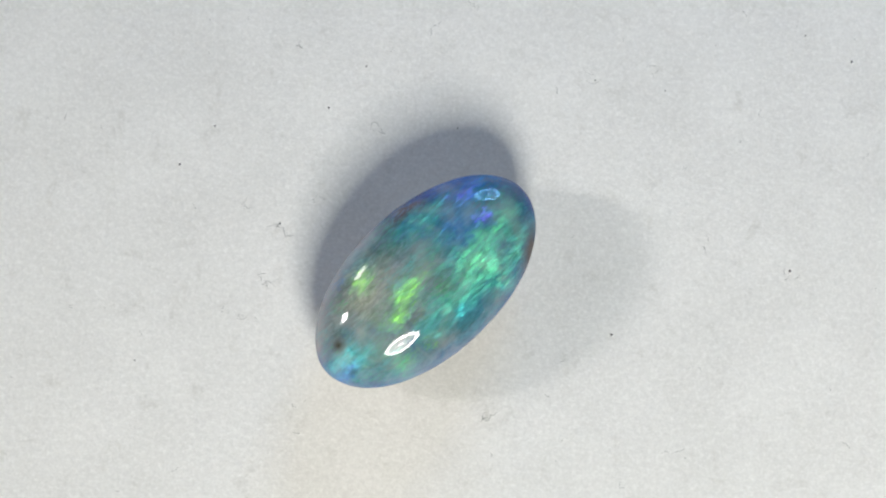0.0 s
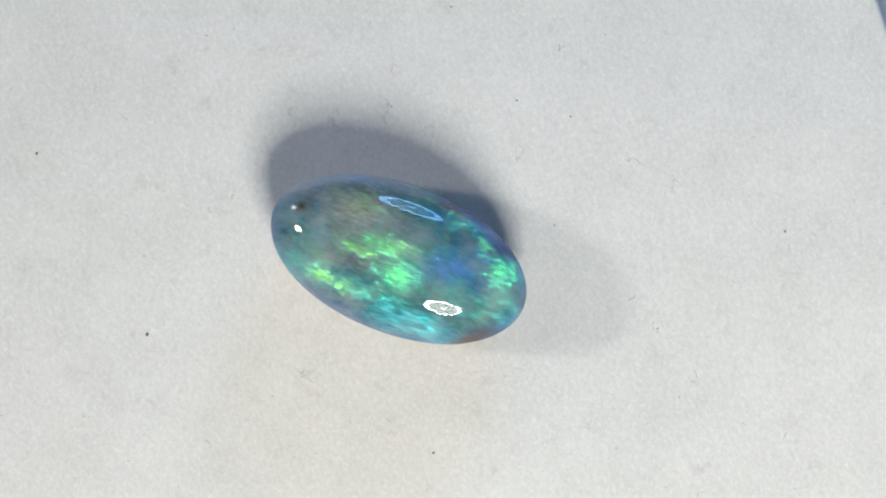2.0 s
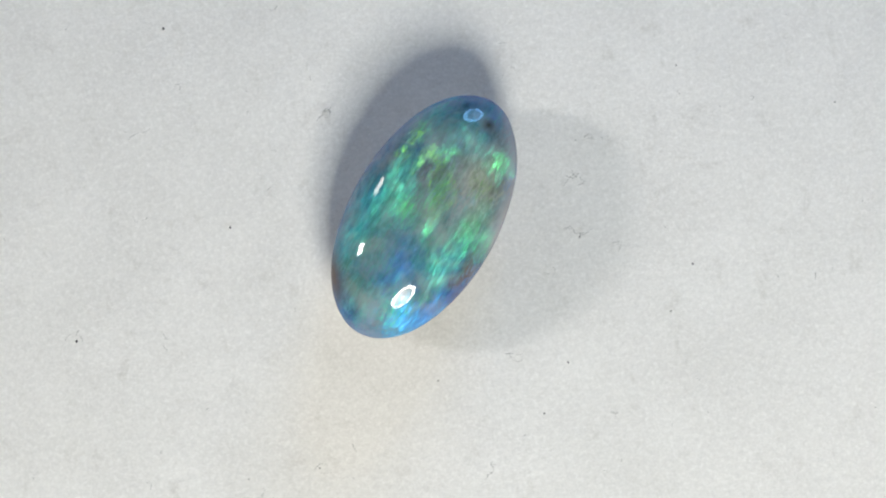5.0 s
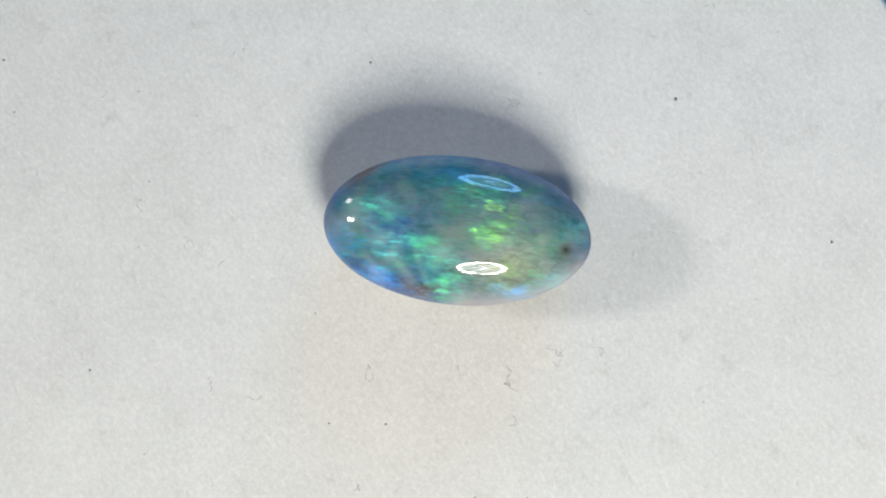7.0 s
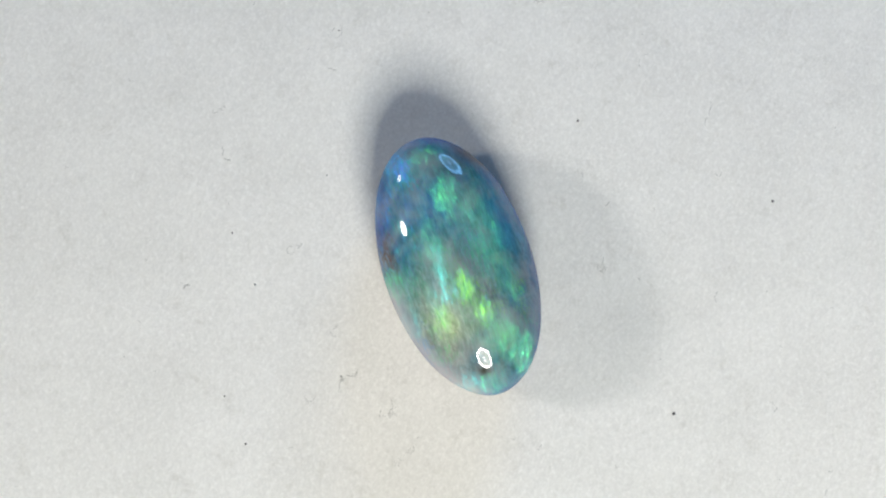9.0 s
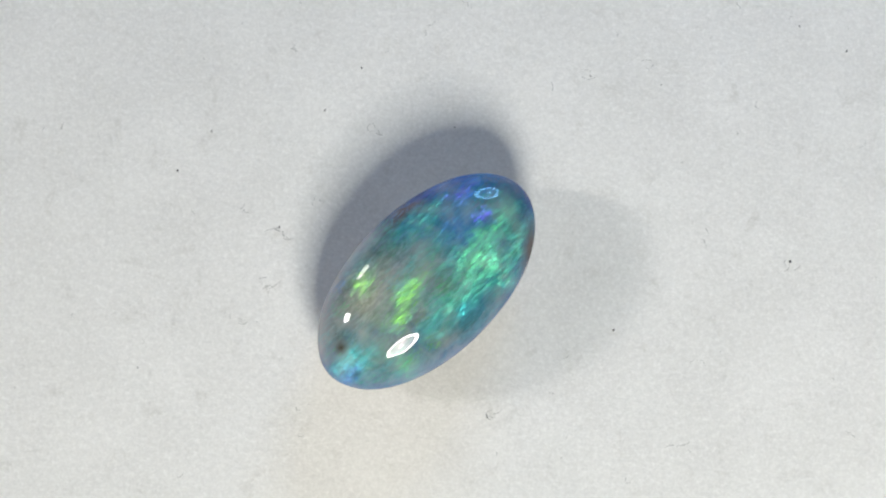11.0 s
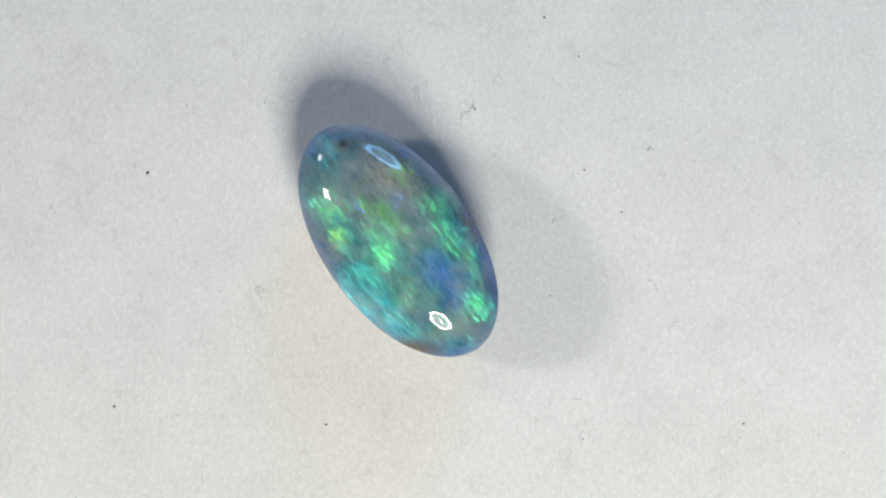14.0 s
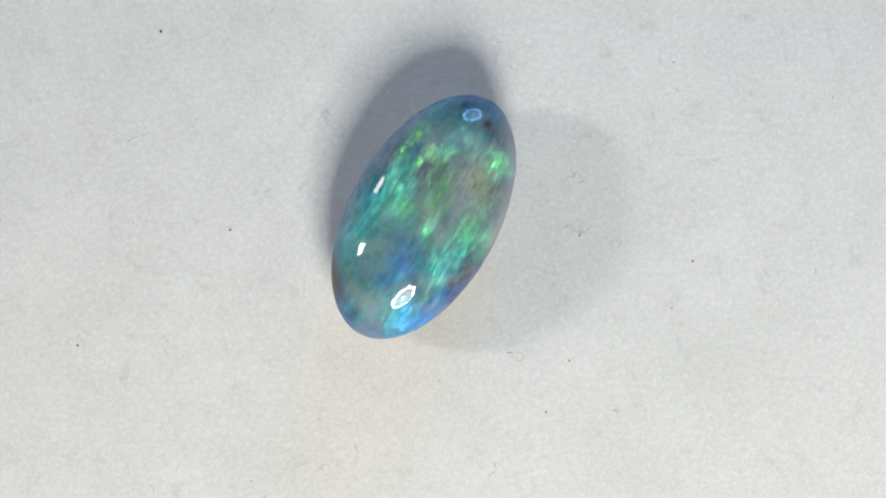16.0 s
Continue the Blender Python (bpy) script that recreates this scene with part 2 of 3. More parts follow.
FLASHES.append((178, [(2.8, -0.4, 0.8, 0.45, GREEN, 0.9), (-1.5, 1.3, 0.8, 0.3, CYAN, 0.9), (1.1, 0.8, 1.6, 0.5, TEAL, 0.55), (-1.0, 0.2, 0.3, 0.25, LIME, 1), (-2.3, -0.2, 0.5, 0.3, LIME, 1), (-2.3, 1.2, 0.7, 0.6, LIME, 0.4), (-4.5, -1.6, 0.6, 0.2, GREEN, 1.1), (-5.3, 0.4, 0.2, 0.8, GREEN, 1), (-3.6, -0.7, 0.7, 0.7, GREEN, 0.6), (4.9, 0.1, 0.3, 0.5, GREEN, 0.6), (4.7, 1.1, 0.6, 0.3, VIOLET, 0.7), (2.8, 1.5, 1.2, 0.4, BLUE, 0.7), (0.8, -1.7, 0.4, 0.3, GREEN, 0.7), (1.7, -1.1, 1.4, 0.8, TEAL, 0.45), (0.4, 2.8, 1, 0.15, GREEN, 0.4), (0.7, -2.4, 1.5, 0.3, BLUE, 0.4)]))


STRANDS = (12, -10, 22, -42, 48, 30, -8, -14, 16)      # lie of the strands for each direction, degrees
SHARE = (0.26, 0.27, 0.29, 0.26, 0.22, 0.20, 0.19, 0.18, 0.17)      # and how much of the stone these flakes fill


def flash_group(k, way, patches):
    """The flakes of one direction, laid over the stone's shader."""
    g = Group("flash", [("Layer", "Shader"), ("Bent", "Vector"), ("Frayed", "Vector"), ("Scatter", "Vector"), ("Flake", "Float"), ("Clear", "Float")],
              [("Layer", "Shader")])
    streak = g.noise(g.coords(turn=(0, 0, STRANDS[k]), stretch=(1, 5.5, 1), shift=(5 * k, 3, 0)), 1.6, 5, 0.62, 1.0)
    streak = g.ramp(streak.outputs[0], [(0.38, 0.14), (0.50, 0.52), (0.58, 1.1), (0.66, 1.5)])
    single = g.ramp(g.given["Flake"], [(0.0, 0.65), (0.6, 0.92), (0.85, 1.0), (1.0, 1.5)])
    total, colour = None, (0.05, 0.5, 0.5)
    for x, y, rx, ry, tone, most in patches:
        m = oval(g, g.given["Frayed" if rx < 1.25 else "Bent"], x, y, rx * 1.2 + 0.08, ry * 1.2 + 0.08)
        colour = g.mix(m, colour, tone)
        m = g.math("MULTIPLY", m, most * (0.45 if tone is BLUE else 1.1 if tone is CYAN else 1.0))
        total = m if total is None else g.math("MAXIMUM", total, m)
    lean = g.add("ShaderNodeVectorMath", {0: g.given["Scatter"], 1: (0.43 * math.cos(radians(way)), 0.43 * math.sin(radians(way)), 1.0)}, operation="ADD")
    facing = g.add("ShaderNodeVectorTransform", {0: lean.outputs[0]}, vector_type="NORMAL", convert_from="OBJECT", convert_to="WORLD")
    facing = g.add("ShaderNodeVectorMath", {0: facing.outputs[0]}, operation="NORMALIZE").outputs[0]
    gloss = g.add("ShaderNodeBsdfGlossy", {"Color": colour, "Roughness": 0.40, "Normal": facing})
    fac = g.math("MULTIPLY", g.math("MULTIPLY", g.math("MULTIPLY", total, g.math("MULTIPLY", streak, single)), g.given["Clear"]), SHARE[k], True)
    return g.close(g.add("ShaderNodeMixShader", {0: fac, 1: g.given["Layer"], 2: gloss.outputs[0]}).outputs[0])


def opal_material():
    n = Nodes("opal_body")
    v = n.coords()
    warp_noise = n.noise(v, 0.9, 4, 0.6)
    warp = n.add("ShaderNodeVectorMath", {0: warp_noise.outputs["Color"], 1: (-0.5, -0.5, -0.5)}, operation="ADD")
    warp = n.add("ShaderNodeVectorMath", {0: warp.outputs[0], 3: 1.3}, operation="SCALE")
    bent = n.add("ShaderNodeVectorMath", {0: v, 1: warp.outputs[0]}, operation="ADD").outputs[0]
    fray = n.noise(n.coords(turn=(0, 0, 20), stretch=(1, 2.0, 1)), 3.5, 4, 0.65)
    fray = n.add("ShaderNodeVectorMath", {0: fray.outputs["Color"], 1: (-0.5, -0.5, -0.5)}, operation="ADD")
    fray = n.add("ShaderNodeVectorMath", {0: fray.outputs[0], 1: (2.3, 1.1, 0.0)}, operation="MULTIPLY")
    frayed = n.add("ShaderNodeVectorMath", {0: bent, 1: fray.outputs[0]}, operation="ADD").outputs[0]
    height = n.math("SUBTRACT", n.add("ShaderNodeSeparateXYZ", {0: v}).outputs[2], GIRDLE - 1.8)

    def patch(x, y, rx, ry, where=bent, slope=1.0):
        return oval(n, where, x, y, rx, ry, slope)

    wide = n.noise(v, 0.5, 5, 0.62, 0.8)
    fine = n.noise(n.coords(turn=(0, 0, 35), stretch=(1, 2.4, 1)), 1.6, 3, 0.55, 1.4)
    body = n.ramp(wide.outputs[0], [(0.36, (0.06, 0.14, 0.29)), (0.50, (0.09, 0.21, 0.26)), (0.64, (0.12, 0.25, 0.23))])
    for x, y, rx, ry, colour, most in ((-2.2, 1.3, 2.7, 1.4, (0.40, 0.41, 0.345), 0.95), (-1.7, -0.5, 1.6, 0.9, (0.24, 0.25, 0.29), 0.8),
                                       (2.4, 0.2, 1.9, 1.3, (0.08, 0.17, 0.37), 0.75), (4.6, 0.8, 1.2, 1.1, (0.10, 0.36, 0.33), 0.7),
                                       (0.8, -2.4, 3.4, 0.9, (0.05, 0.18, 0.29), 0.7), (2.4, 2.5, 2.6, 0.8, (0.04, 0.06, 0.38), 0.8),
                                       (-4.4, -0.2, 1.4, 1.6, (0.10, 0.23, 0.27), 0.7), (0.4, 0.4, 1.7, 0.7, (0.09, 0.36, 0.20), 0.5)):
        body = n.mix(n.math("MULTIPLY", patch(x, y, rx, ry), most), body, colour)
    body = n.mix(1.0, body, n.ramp(fine.outputs[0], [(0.36, 0.74), (0.64, 1.12)]), "MULTIPLY")
    grain = n.noise(n.coords(turn=(0, 0, 14), stretch=(1, 4.5, 1)), 1.2, 5, 0.62, 0.8)
    body = n.mix(1.0, body, n.ramp(grain.outputs[0], [(0.38, 0.80), (0.62, 1.18)]), "MULTIPLY")
    cloud = n.ramp(n.noise(v, 0.8, 3, 0.55, 0.5).outputs[0], [(0.52, 0.0), (0.70, 0.4)])
    body = n.mix(cloud, body, (0.055, 0.06, 0.10))
    milk = n.ramp(n.noise(n.coords(shift=(9, 4, 2)), 0.6, 3, 0.55, 0.6).outputs[0], [(0.40, 0.0), (0.66, 0.7)])
    body = n.mix(milk, body, (0.33, 0.36, 0.37))
    rim = n.ramp(n.math("MULTIPLY", height, 0.2), [(0.44, 1.0), (0.64, 0.0)])
    skirt = n.ramp(n.math("MULTIPLY", height, 0.2), [(0.42, 1.0), (0.52, 0.0)])
    ragged = n.ramp(n.noise(v, 0.6, 4, 0.6).outputs[0], [(0.40, 0.15), (0.60, 1.0)])
    # blue put into the rim's colour for the back lamp's light on it
    body = n.mix(n.math("MULTIPLY", rim, 0.5), body, (0.045, 0.13, 0.36))
    body = n.mix(n.math("MULTIPLY", skirt, n.math("MULTIPLY", ragged, 0.18)), body, (0.40, 0.41, 0.44))
    # along one side the colour bar ends short of the edge: a lip of clear, greyish potch
    place = n.add("ShaderNodeSeparateXYZ", {0: v})
    side = n.math("MULTIPLY", n.ramp(n.math("MULTIPLY", place.outputs[1], 0.2), [(0.05, 0.0), (0.22, 1.0)]),
                  n.ramp(n.math("SUBTRACT", 0.5, n.math("MULTIPLY", place.outputs[0], 0.1)), [(0.44, 0.0), (0.54, 1.0)]))
    lip = n.ramp(n.math("MULTIPLY", height, 0.2), [(0.49, 1.0), (0.68, 0.0)])
    body = n.mix(n.math("MULTIPLY", n.math("MULTIPLY", lip, side), 0.85), body, (0.44, 0.43, 0.42))
    # blemishes: a dark pit and its neighbour near one end, brown potch along one edge
    pit = n.math("MAXIMUM", patch(-4.66, 0.48, 0.34, 0.28, v, 0.8), n.math("MULTIPLY", patch(-4.95, -0.75, 0.18, 0.15, v, 0.8), 0.45))
    body = n.mix(n.math("MULTIPLY", pit, 0.9), body, (0.035, 0.028, 0.006))
    potch = n.math("MAXIMUM", patch(4.1, -2.15, 1.3, 0.38, n.add("ShaderNodeVectorRotate", {"Vector": v, "Center": (4.1, -2.15, 0), "Angle": radians(-42)}).outputs[0]), n.math("MULTIPLY", patch(1.2, 2.75, 1.3, 0.45), n.ramp(fine.outputs[0], [(0.42, 1.0), (0.56, 0.25)])))
    body = n.mix(n.math("MULTIPLY", potch, 0.9), body, (0.12, 0.09, 0.075))
    clear = n.math("SUBTRACT", 1.0, n.math("MAXIMUM", pit, potch), True)
    layer = n.add("ShaderNodeBsdfPrincipled", {"Base Color": body, "Roughness": 0.6, "Specular IOR Level": 0.0,
                  "Subsurface Weight": 0.25, "Subsurface Radius": (0.6, 1.0, 1.2), "Subsurface Scale": 0.0006}).outputs[0]
    # fine scatter of the flakes' tilt, and the single flakes, each of its own brightness
    scatter = n.noise(n.coords(turn=(0, 0, 25), stretch=(1, 3.0, 1)), 1.1, 3, 0.55, 0.6)
    scatter = n.add("ShaderNodeVectorMath", {0: scatter.outputs["Color"], 1: (-0.5, -0.5, 0.0)}, operation="ADD")
    scatter = n.add("ShaderNodeVectorMath", {0: scatter.outputs[0], 1: (0.8, 0.8, 0.0)}, operation="MULTIPLY").outputs[0]
    flakes = []
    for turn_by, size in ((18, 1.5), (-20, 2.1), (35, 1.8)):
        at = n.coords(turn=(0, 0, turn_by), stretch=(1, 3.5, 1))
        jitter = n.noise(at, 1.6, 3, 0.6)
        at = n.add("ShaderNodeVectorMath", {0: at, 1: n.add("ShaderNodeVectorMath", {0: jitter.outputs["Color"], 3: 1.1}, operation="SCALE").outputs[0]}, operation="ADD").outputs[0]
        cell = n.add("ShaderNodeTexVoronoi", {"Vector": at, "Scale": size})
        lots = n.add("ShaderNodeSeparateColor", {0: cell.outputs["Color"]})
        flakes += [lots.outputs[0], lots.outputs[1], lots.outputs[2]]
    for k, (way, patches) in enumerate(FLASHES):
        node = n.tree.nodes.new("ShaderNodeGroup")
        node.node_tree = flash_group(k, way, patches)
        for socket, value in zip(node.inputs, (layer, bent, frayed, scatter, flakes[k % 9], clear)):
            n.put(socket, value)
        layer = node.outputs[0]
    # violet-blue gloss following the dome's rim, its tint standing for the back lamp's glow
    edge = n.add("ShaderNodeBsdfGlossy", {"Color": (0.11, 0.12, 1.0, 1), "Roughness": 0.5})
    layer = n.add("ShaderNodeMixShader", {0: n.math("MULTIPLY", n.math("MULTIPLY", rim, clear), 0.045), 1: layer, 2: edge.outputs[0]}).outputs[0]
    polish = n.add("ShaderNodeBsdfGlossy", {"Color": (1, 1, 1, 1), "Roughness": 0.03})
    fres = n.math("MULTIPLY", n.add("ShaderNodeFresnel", {"IOR": 1.45}).outputs[0], n.math("SUBTRACT", 1.0, n.math("MULTIPLY", rim, 0.55)))
    return n.done(n.add("ShaderNodeMixShader", {0: fres, 1: layer, 2: polish.outputs[0]}).outputs[0])


PAPER = paper_material()
OPAL = opal_material()
POTCH = plain_material("grey_brown_potch", (0.12, 0.10, 0.09), 0.4, vary=0.4, scale=0.9)
PLATTER = plain_material("pale_grey_platter_plastic", (0.58, 0.61, 0.66), 0.35, vary=0.03)
DARK_PLASTIC = plain_material("dark_grey_plastic", (0.03, 0.03, 0.033), 0.45)
FOAM = plain_material("white_foam", (0.75, 0.75, 0.74), 0.8, vary=0.05, scale=3.0)
STEEL = plain_material("brushed_steel", (0.55, 0.55, 0.56), 0.3, metal=1.0)
WALL_PAINT = plain_material("grey_wall_paint", (0.12, 0.12, 0.12), 0.9, vary=0.05, scale=0.004)
CEILING_PAINT = plain_material("grey_ceiling_paint", (0.2, 0.2, 0.2), 0.9, vary=0.03, scale=0.004)
FLOOR_WOOD = wood_material()
DUST = plain_material("dark_dust", (0.075, 0.075, 0.08), 0.9, vary=0.4, scale=8)
LINT = plain_material("grey_lint", (0.40, 0.40, 0.39), 0.9, vary=0.4, scale=2)
KEY_RING_GLOW = glow_material("white_ring_glow", KEY_COLOUR, KEY_RING)
KEY_DISC_GLOW = glow_material("white_disc_glow", KEY_COLOUR, KEY_DISC)
BACK_RING_GLOW = glow_material("blue_ring_glow", BACK_COLOUR, BACK_RING)
BACK_DISC_GLOW = glow_material("blue_disc_glow", BACK_COLOUR, BACK_DISC)
GLASS = Nodes("window_glass")
GLASS = GLASS.done(GLASS.add("ShaderNodeBsdfTransparent", {0: (0.95, 0.97, 1, 1)}).outputs[0])

# ---- room ----
PAD_H = 1.6 * MM
PLATTER_H = 9 * MM
TABLE_Z = -PAD_H - PLATTER_H - 6 * MM
ROOM = 1.7
FLOOR_Z, CEIL_Z = TABLE_Z - 0.74, 1.75

tagged(new("floor", mesh_of("floor", box((2 * ROOM, 2 * ROOM, 0.1), (0, 0, FLOOR_Z - 0.05)), FLOOR_WOOD, False)),
       "dark brown wooden floor of a dim room", "floor", kind="structure")
tagged(new("ceiling", mesh_of("ceiling", box((2 * ROOM, 2 * ROOM, 0.1), (0, 0, CEIL_Z + 0.05)), CEILING_PAINT, False)),
       "plain grey painted ceiling", "ceiling", kind="structure")
for name, size, centre in (("wall_north", (2 * ROOM, 0.1, CEIL_Z - FLOOR_Z), (0, ROOM + 0.05, 0)),
                           ("wall_south", (2 * ROOM, 0.1, CEIL_Z - FLOOR_Z), (0, -ROOM - 0.05, 0)),
                           ("wall_east", (0.1, 2 * ROOM + 0.2, CEIL_Z - FLOOR_Z), (ROOM + 0.05, 0, 0))):
    tagged(new(name, mesh_of(name, box(size, (centre[0], centre[1], (CEIL_Z + FLOOR_Z) / 2)), WALL_PAINT, False)),
           "plain grey painted wall", "wall", kind="structure")

# the west wall with its two small windows: (y, z, width, height)
WINDOWS = [(1.22, 0.56, 0.34, 0.38), (0.21, 1.06, 0.25, 0.34)]


def west_wall():
    ys = sorted([-ROOM - 0.1, ROOM + 0.1] + [y + s * w / 2 for y, z, w, h in WINDOWS for s in (-1, 1)])
    zs = sorted([FLOOR_Z, CEIL_Z] + [z + s * h / 2 for y, z, w, h in WINDOWS for s in (-1, 1)])
    bm = bmesh.new()
    for y0, y1 in zip(ys, ys[1:]):
        for z0, z1 in zip(zs, zs[1:]):
            cy, cz = (y0 + y1) / 2, (z0 + z1) / 2
            if any(abs(cy - y) < w / 2 and abs(cz - z) < h / 2 for y, z, w, h in WINDOWS):
                continue
            b = box((0.1, y1 - y0, z1 - z0), (-ROOM - 0.05, cy, cz))
            data = bpy.data.meshes.new("block")
            b.to_mesh(data)
            b.free()
            bm.from_mesh(data)
            bpy.data.meshes.remove(data)
    bmesh.ops.remove_doubles(bm, verts=bm.verts, dist=1e-5)
    return bm


tagged(new("wall_west", mesh_of("wall_west", west_wall(), WALL_PAINT, False)), "grey painted wall with two small windows", "wall", kind="structure")
for k, (y, z, w, h) in enumerate(WINDOWS):
    win = tagged(new("window_%d" % (k + 1)), "small bright window with a white frame", "window", kind="structure")
    win.location = (-ROOM - 0.05, y, z)
    for sy, sz, oy, oz in ((w, 0.02, 0, h / 2 - 0.01), (w, 0.02, 0, 0.01 - h / 2), (0.02, h - 0.04, w / 2 - 0.01, 0), (0.02, h - 0.04, 0.01 - w / 2, 0)):
        part("frame", box((0.05, sy, sz), (0, oy, oz), 0.003), CEILING_PAINT, win)
    pane = part("pane", box((0.004, w - 0.044, h - 0.044), (0, 0, 0)), GLASS, win, smooth=False)
    pane.visible_shadow = False
    lamp = bpy.data.lights.new("daylight", "AREA")
    lamp.shape, lamp.size, lamp.size_y = "RECTANGLE", w - 0.05, h - 0.05
    lamp.energy, lamp.color = WINDOW_WATTS[k], (1.0, 0.97, 0.93)
    day = new("daylight", lamp)
    day.matrix_world = look((-ROOM - 0.02, y, z), (0, y, z))

# ---- table ----
table = tagged(new("table"), "dark wooden table under the turntable", "table")
part("tabletop", box((1.2, 0.8, 0.03), (0, 0, TABLE_Z - 0.015), 0.003), FLOOR_WOOD, table)
for sx in (-1, 1):
    for sy in (-1, 1):
        part("leg", box((0.05, 0.05, TABLE_Z - 0.03 - FLOOR_Z), (sx * 0.55, sy * 0.35, (TABLE_Z - 0.03 + FLOOR_Z) / 2), 0.003), FLOOR_WOOD, table)


# ---- ring lamps on goosenecks, standing on the table ----
def ring_lamp(at, ring_glow, disc_glow, label, inner, r=0.0275):
    lamp = tagged(new("ring_lamp"), label, "lamp", "ring lamps")
    aim = look(at, (0, 0, 0.002))
    face = aim @ pose(0, 0, 0, 180, 0, 0)      # local +z looks along the beam
    head = part("head", lathe([(0, -0.016), (0.55 * r, -0.015), (1.02 * r, -0.007), (1.08 * r, -0.002), (1.08 * r, 0.001), (1.02 * r, 0.0012), (1.0 * r, -0.001), (0, -0.001)], 48, face), DARK_PLASTIC, lamp)
    part("ring_diffuser", lathe([(inner * r, 0.0002), ((inner + 0.04) * r, 0.0014), (0.92 * r, 0.0014), (0.98 * r, 0.0002)], 48, face), ring_glow, head)
    part("disc_diffuser", lathe([(0, 0.0009), (0.22 * r, 0.0009), ((inner - 0.06) * r, 0.0005), ((inner - 0.02) * r, -0.0002)], 48, face), disc_glow, head)
    part("hub", lathe([(0, 0.0024), (0.10 * r, 0.0022), (0.15 * r, 0.0008)], 32, face), ring_glow, head)
    back = face @ Vector((0, 0, -0.014))
    out = Vector((at.x, at.y, 0)).normalized()
    foot = out * (Vector((at.x, at.y, 0)).length + 0.09)
    foot.z = TABLE_Z + 0.012
    p1, p2 = face @ Vector((0, 0, -0.06)), Vector((foot.x, foot.y, at.z + 0.06))
    pts = []
    for k in range(25):
        u = k / 24
        pts.append((1 - u) ** 3 * back + 3 * (1 - u) ** 2 * u * p1 + 3 * (1 - u) * u * u * p2 + u ** 3 * foot)
    part("gooseneck", tube(pts, 0.0035, 10), STEEL, lamp)
    part("base", lathe([(0, 0), (0.042, 0), (0.045, 0.003), (0.043, 0.010), (0.02, 0.014), (0, 0.0145)], 48,
                       Matrix.Translation((foot.x, foot.y, TABLE_Z))), DARK_PLASTIC, lamp)
    return lamp


ring_lamp(KEY_POS, KEY_RING_GLOW, KEY_DISC_GLOW, "warm white ring lamp on a steel gooseneck, switched on", 0.8, 0.0240)
ring_lamp(BACK_POS, BACK_RING_GLOW, BACK_DISC_GLOW, "bluish ring lamp on a steel gooseneck, switched on", 0.70)

# ---- turntable ----
turntable = tagged(new("turntable"), "small round turntable with a pale grey platter, turning", "turntable")
turntable.location = (0, 0, -PAD_H)
drive = tagged(new("motor_box"), "dark grey plastic motor box below the turntable", "motor box")
part("housing", lathe([(0, 0), (0.030, 0), (0.033, 0.002), (0.033, 0.0055), (0.031, 0.006), (0, 0.006)], 64, Matrix.Translation((0, 0, TABLE_Z))), DARK_PLASTIC, drive)
part("platter", lathe([(0, -PLATTER_H), (0.040, -PLATTER_H), (0.0425, -0.0075), (0.0425, -0.001), (0.0418, -0.0003), (0.041, 0.0), (0, 0.0)], 96), PLATTER, turntable)

# ---- card ----
# its four cut edges: direction and distance from the axis
EDGES = [(84.0, 22.05), (172.5, 21.85), (262.0, 22.8), (353.0, 22.5)]


FACE = 0.25 * MM


def card_layer(low_z, high_z, inset=0.0, bevel=0.0):
    corners = []
    for (a0, d0), (a1, d1) in zip(EDGES, EDGES[1:] + EDGES[:1]):
        m = np.array([[math.cos(radians(a0)), math.sin(radians(a0))], [math.cos(radians(a1)), math.sin(radians(a1))]])
        corners.append(np.linalg.solve(m, np.array([d0 - inset, d1 - inset])) * MM)
    bm = bmesh.new()
    low = [bm.verts.new((c[0], c[1], low_z)) for c in corners]
    high = [bm.verts.new((c[0], c[1], high_z)) for c in corners]
    bm.faces.new(low[::-1])
    bm.faces.new(high)
    for k in range(4):
        j = (k + 1) % 4
        bm.faces.new((low[k], low[j], high[j], high[k]))
    bmesh.ops.bevel(bm, geom=[e for e in bm.edges if abs(e.verts[0].co.z - e.verts[1].co.z) > 1e-6], offset=2.0 * MM, segments=5, affect="EDGES", profile=0.5)
    if bevel:
        bmesh.ops.bevel(bm, geom=[e for e in bm.edges if min(v.co.z for v in e.verts) > high_z - 1e-6], offset=bevel, segments=3, affect="EDGES", profile=0.5)
    return bm


card = tagged(new("white_card"), "square white paper-faced foam card, lightly soiled, on the turntable", "card")
part("paper_face", card_layer(-FACE, 0.0, 0.0, 0.22 * MM), PAPER, card, "white paper facing with fine grain", smooth=False)
part("foam_core", card_layer(-PAD_H, -FACE, 0.12), FOAM, card, "white foam core", smooth=False)

# ---- opal ----
OPAL_A, OPAL_B = 5.77, 3.19            # half length and half width, mm
OPAL_AT, OPAL_TURN = (-0.10, -1.385), 45.53


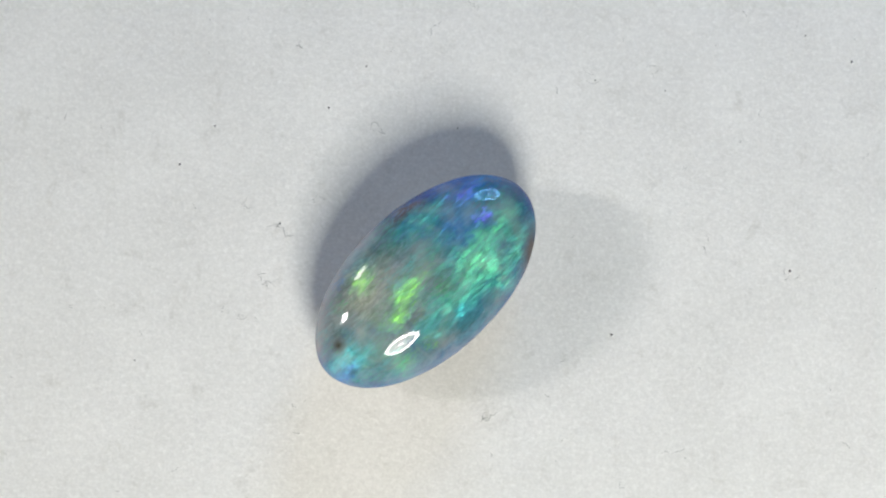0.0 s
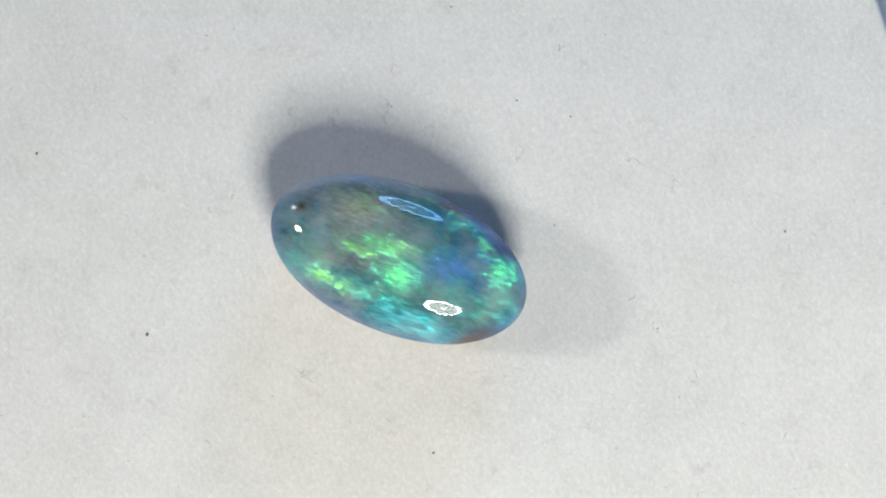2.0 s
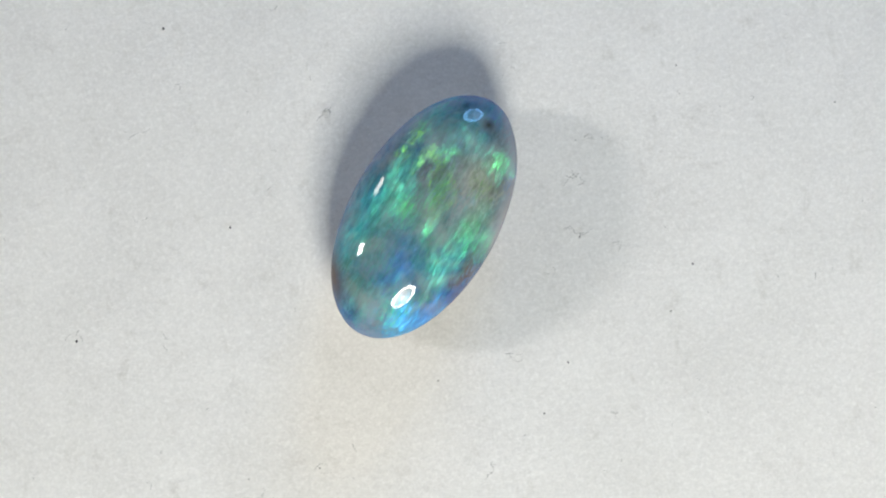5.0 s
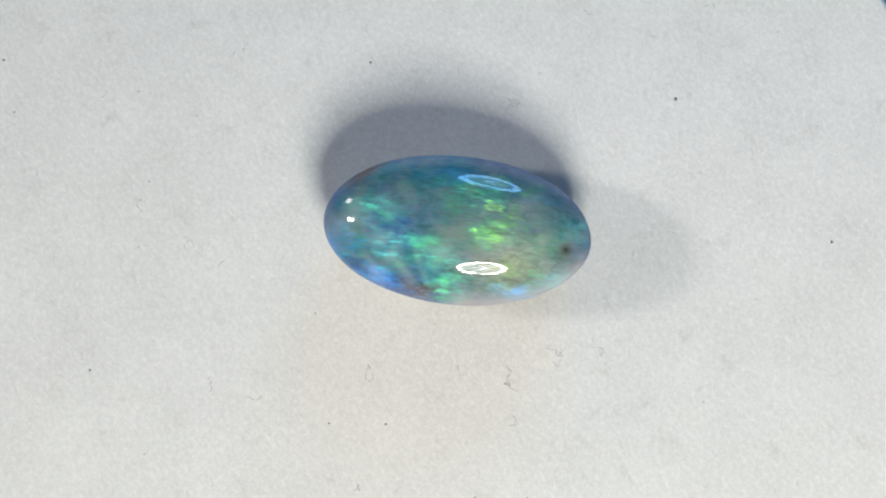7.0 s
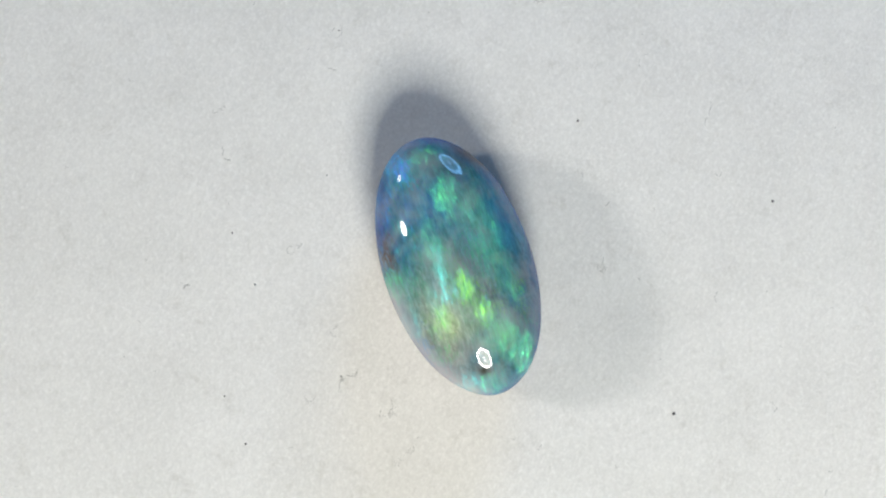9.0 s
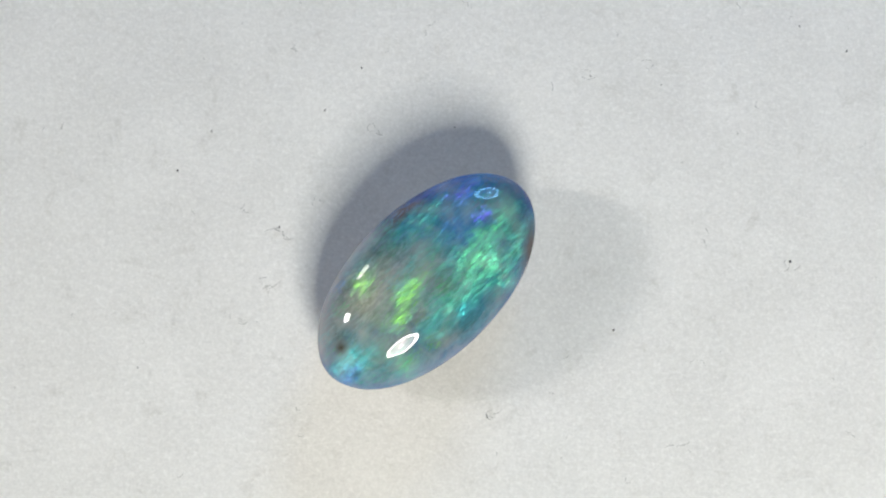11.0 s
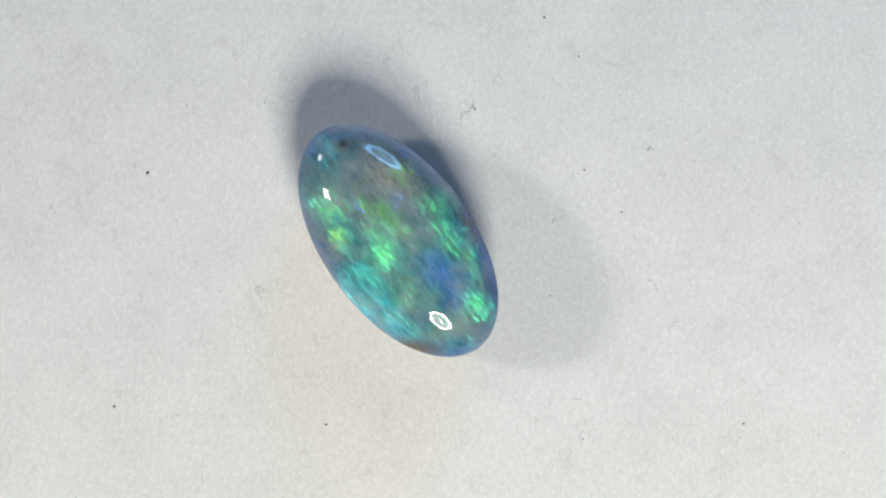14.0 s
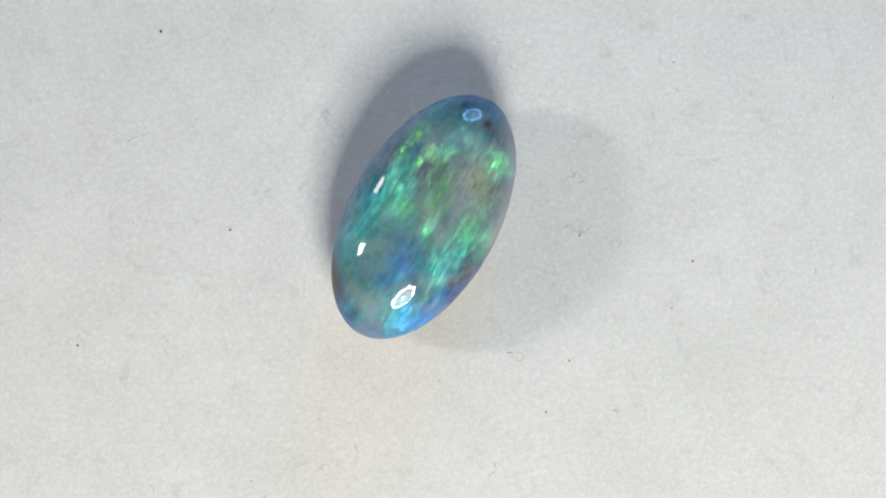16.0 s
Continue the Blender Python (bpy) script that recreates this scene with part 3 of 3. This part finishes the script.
def opal_mesh(profile):
    """Rings of the stone from (fraction of the outline, height in mm)."""
    bm = bmesh.new()
    seg, rings = 224, []
    for r, z in profile:
        if r < 1e-6:
            rings.append([bm.verts.new((0, 0, z * MM))])
            continue
        ring = []
        for k in range(seg):
            u = 2 * math.pi * k / seg
            c, s = math.cos(u), math.sin(u)
            lump = 1 + 0.006 * noise.noise((2 * c, 2 * s, 0.3 * z)) + 0.0006 * noise.noise((5 * c, 5 * s, 0.5 * z))
            ring.append(bm.verts.new((OPAL_A * (1.0 if c < 0 else 1 - 0.014 * c * c) * r * lump * c * MM, OPAL_B * r * lump * s * MM, z * MM)))
        rings.append(ring)
    for lo, hi in zip(rings, rings[1:]):
        for k in range(seg):
            j = (k + 1) % seg
            face = [lo[k % len(lo)], lo[j % len(lo)], hi[j % len(hi)], hi[k % len(hi)]]
            face = [v for i, v in enumerate(face) if v not in face[:i]]
            if len(face) > 2:
                bm.faces.new(face)
    return bm


opal = tagged(new("opal"), "polished oval opal with blue-green play of colour, on white card", "gemstone")
dome_profile = []
for k in range(81):
    w = (k / 80) * math.pi / 2
    r = math.cos(w)
    dome_profile.append((r if k < 80 else 0.0, GIRDLE + DOME * max(0.0, 1 - r * r) ** 0.47))
part("dome", opal_mesh(dome_profile), OPAL, opal, "glossy blue-green domed top")
base_profile = [(r, z * GIRDLE) for r, z in ((0.0, 0.0), (0.60, 0.0), (0.70, 0.045), (0.82, 0.22), (0.92, 0.47), (0.975, 0.72), (0.995, 0.89), (1.0, 1.0))]
part("back", opal_mesh(base_profile), POTCH, opal, "rounded grey-brown potch back")
OPAL_POSE = pose(OPAL_AT[0] * MM, OPAL_AT[1] * MM, 0, 0, 0, OPAL_TURN)


# ---- dust and lint on the card ----
def crumb(size, seed):
    rng = random.Random(seed)
    bm = bmesh.new()
    bmesh.ops.create_icosphere(bm, subdivisions=2, radius=0.5 * size)
    for v in bm.verts:
        v.co *= 0.65 + 0.6 * rng.random()
        v.co.z = max(-0.25 * size, v.co.z * 0.6)
    bm.transform(Matrix.Translation((0, 0, 0.25 * size)))
    return bm


# place on the card and size, mm
SPECKS = [(-1.5, -12.6, 0.17), (-20.2, 4.02, 0.17), (8.70, -12.37, 0.15), (-10.6, -13.95, 0.14), (5.2, 14.6, 0.12),
          (18.09, 9.14, 0.12), (-10.95, 3.37, 0.13), (-4.62, 6.12, 0.12), (8.05, -3.22, 0.13), (-3.06, 8.0, 0.10),
          (10.0, 7.52, 0.07), (6.92, 7.83, 0.08), (16.02, 10.2, 0.08), (1.03, 5.47, 0.07), (-6.5, 1.0, 0.09),
          (-9.52, 5.11, 0.09), (-12.5, -5.2, 0.08), (15.7, -0.12, 0.14), (-18.8, -1.9, 0.08)]
MOVING = [(turntable, Matrix.Translation((0, 0, -PAD_H))), (card, Matrix.Identity(4)), (opal, OPAL_POSE)]
for k, (x, y, size) in enumerate(SPECKS):
    speck = tagged(new("dust_speck", mesh_of("dust_speck", crumb(0.8 * size * MM, k), DUST)), "tiny dark speck of dust on the white card", "dust speck", "dust specks on the card")
    MOVING.append((speck, pose(x * MM, y * MM, 0, 0, 0, 40 * k)))


def lint():
    """Loose short fibres lying about on the card, as one mesh."""
    rng = random.Random(7)
    verts, faces = [], []
    tufts = [(-6.5, 1.0), (-6.4, 0.8), (-7.0, -1.6), (-7.05, -1.4), (7.1, 7.9), (2.7, -6.9), (9.5, 8.4), (-8.0, 1.6), (-2.4, 5.3), (-5.0, 2.0),
             (-6.0, 8.6), (-8.0, -3.1), (1.6, 10.9), (-8.7, -2.9), (10.9, -8.2), (12.0, 0.8), (-0.2, 9.7), (15.66, -0.5)]
    for k in range(160):
        x, y = rng.uniform(-20.5, 20.5), rng.uniform(-20.5, 20.5)
        length = rng.choice((0.12, 0.16, 0.2, 0.3, 0.5)) * rng.uniform(0.7, 1.3)
        if k < 3 * len(tufts):
            tx, ty = tufts[k // 3]
            x, y, length = tx + rng.uniform(-0.22, 0.22), ty + rng.uniform(-0.22, 0.22), rng.uniform(0.2, 0.55)
        turn, bend = rng.uniform(0, 6.28), rng.uniform(-1.6, 1.6)
        if k in (15, 16, 24):      # fibres curled into loops
            bend, length = 5.4, 1.1
        elif k in (6, 7, 0, 3):      # longer kinked ones
            length, bend = 0.85, 0.5
        thick = rng.uniform(0.007, 0.014)
        kink = rng.choice((0.0, 0.0, 1.2, -1.4))
        steps = 7
        px, py = x, y
        start = len(verts)
        for k in range(steps):
            u = k / (steps - 1)
            a = turn + bend * u + (kink if u > 0.45 else 0.0)
            w = thick * (1 - 0.5 * u)
            for q in range(4):
                t = math.pi / 2 * q
                verts.append(((px - math.sin(a) * w * math.cos(t)) * MM, (py + math.cos(a) * w * math.cos(t)) * MM, (thick + w * math.sin(t) + 0.02 * math.sin(3 * u)) * MM))
            px += math.cos(a) * length / steps
            py += math.sin(a) * length / steps
        for k in range(steps - 1):
            for q in range(4):
                i, j = start + 4 * k + q, start + 4 * k + (q + 1) % 4
                faces.append((i, j, j + 4, i + 4))
        faces.append([start + q for q in (3, 2, 1, 0)])
        faces.append([start + 4 * (steps - 1) + q for q in range(4)])
    data = bpy.data.meshes.new("lint")
    data.from_pydata(verts, [], faces)
    data.materials.append(LINT)
    return data


fibres = tagged(new("lint", lint()), "short grey lint fibres scattered on the white card", "lint", kind="stuff")
MOVING.append((fibres, Matrix.Identity(4)))


# ---- what turns ----
def motions():
    for thing, at in MOVING:
        walk(thing, [(t, pose(0, 0, 0, 0, 0, -a) @ at) for t, a in TURN])


motions()
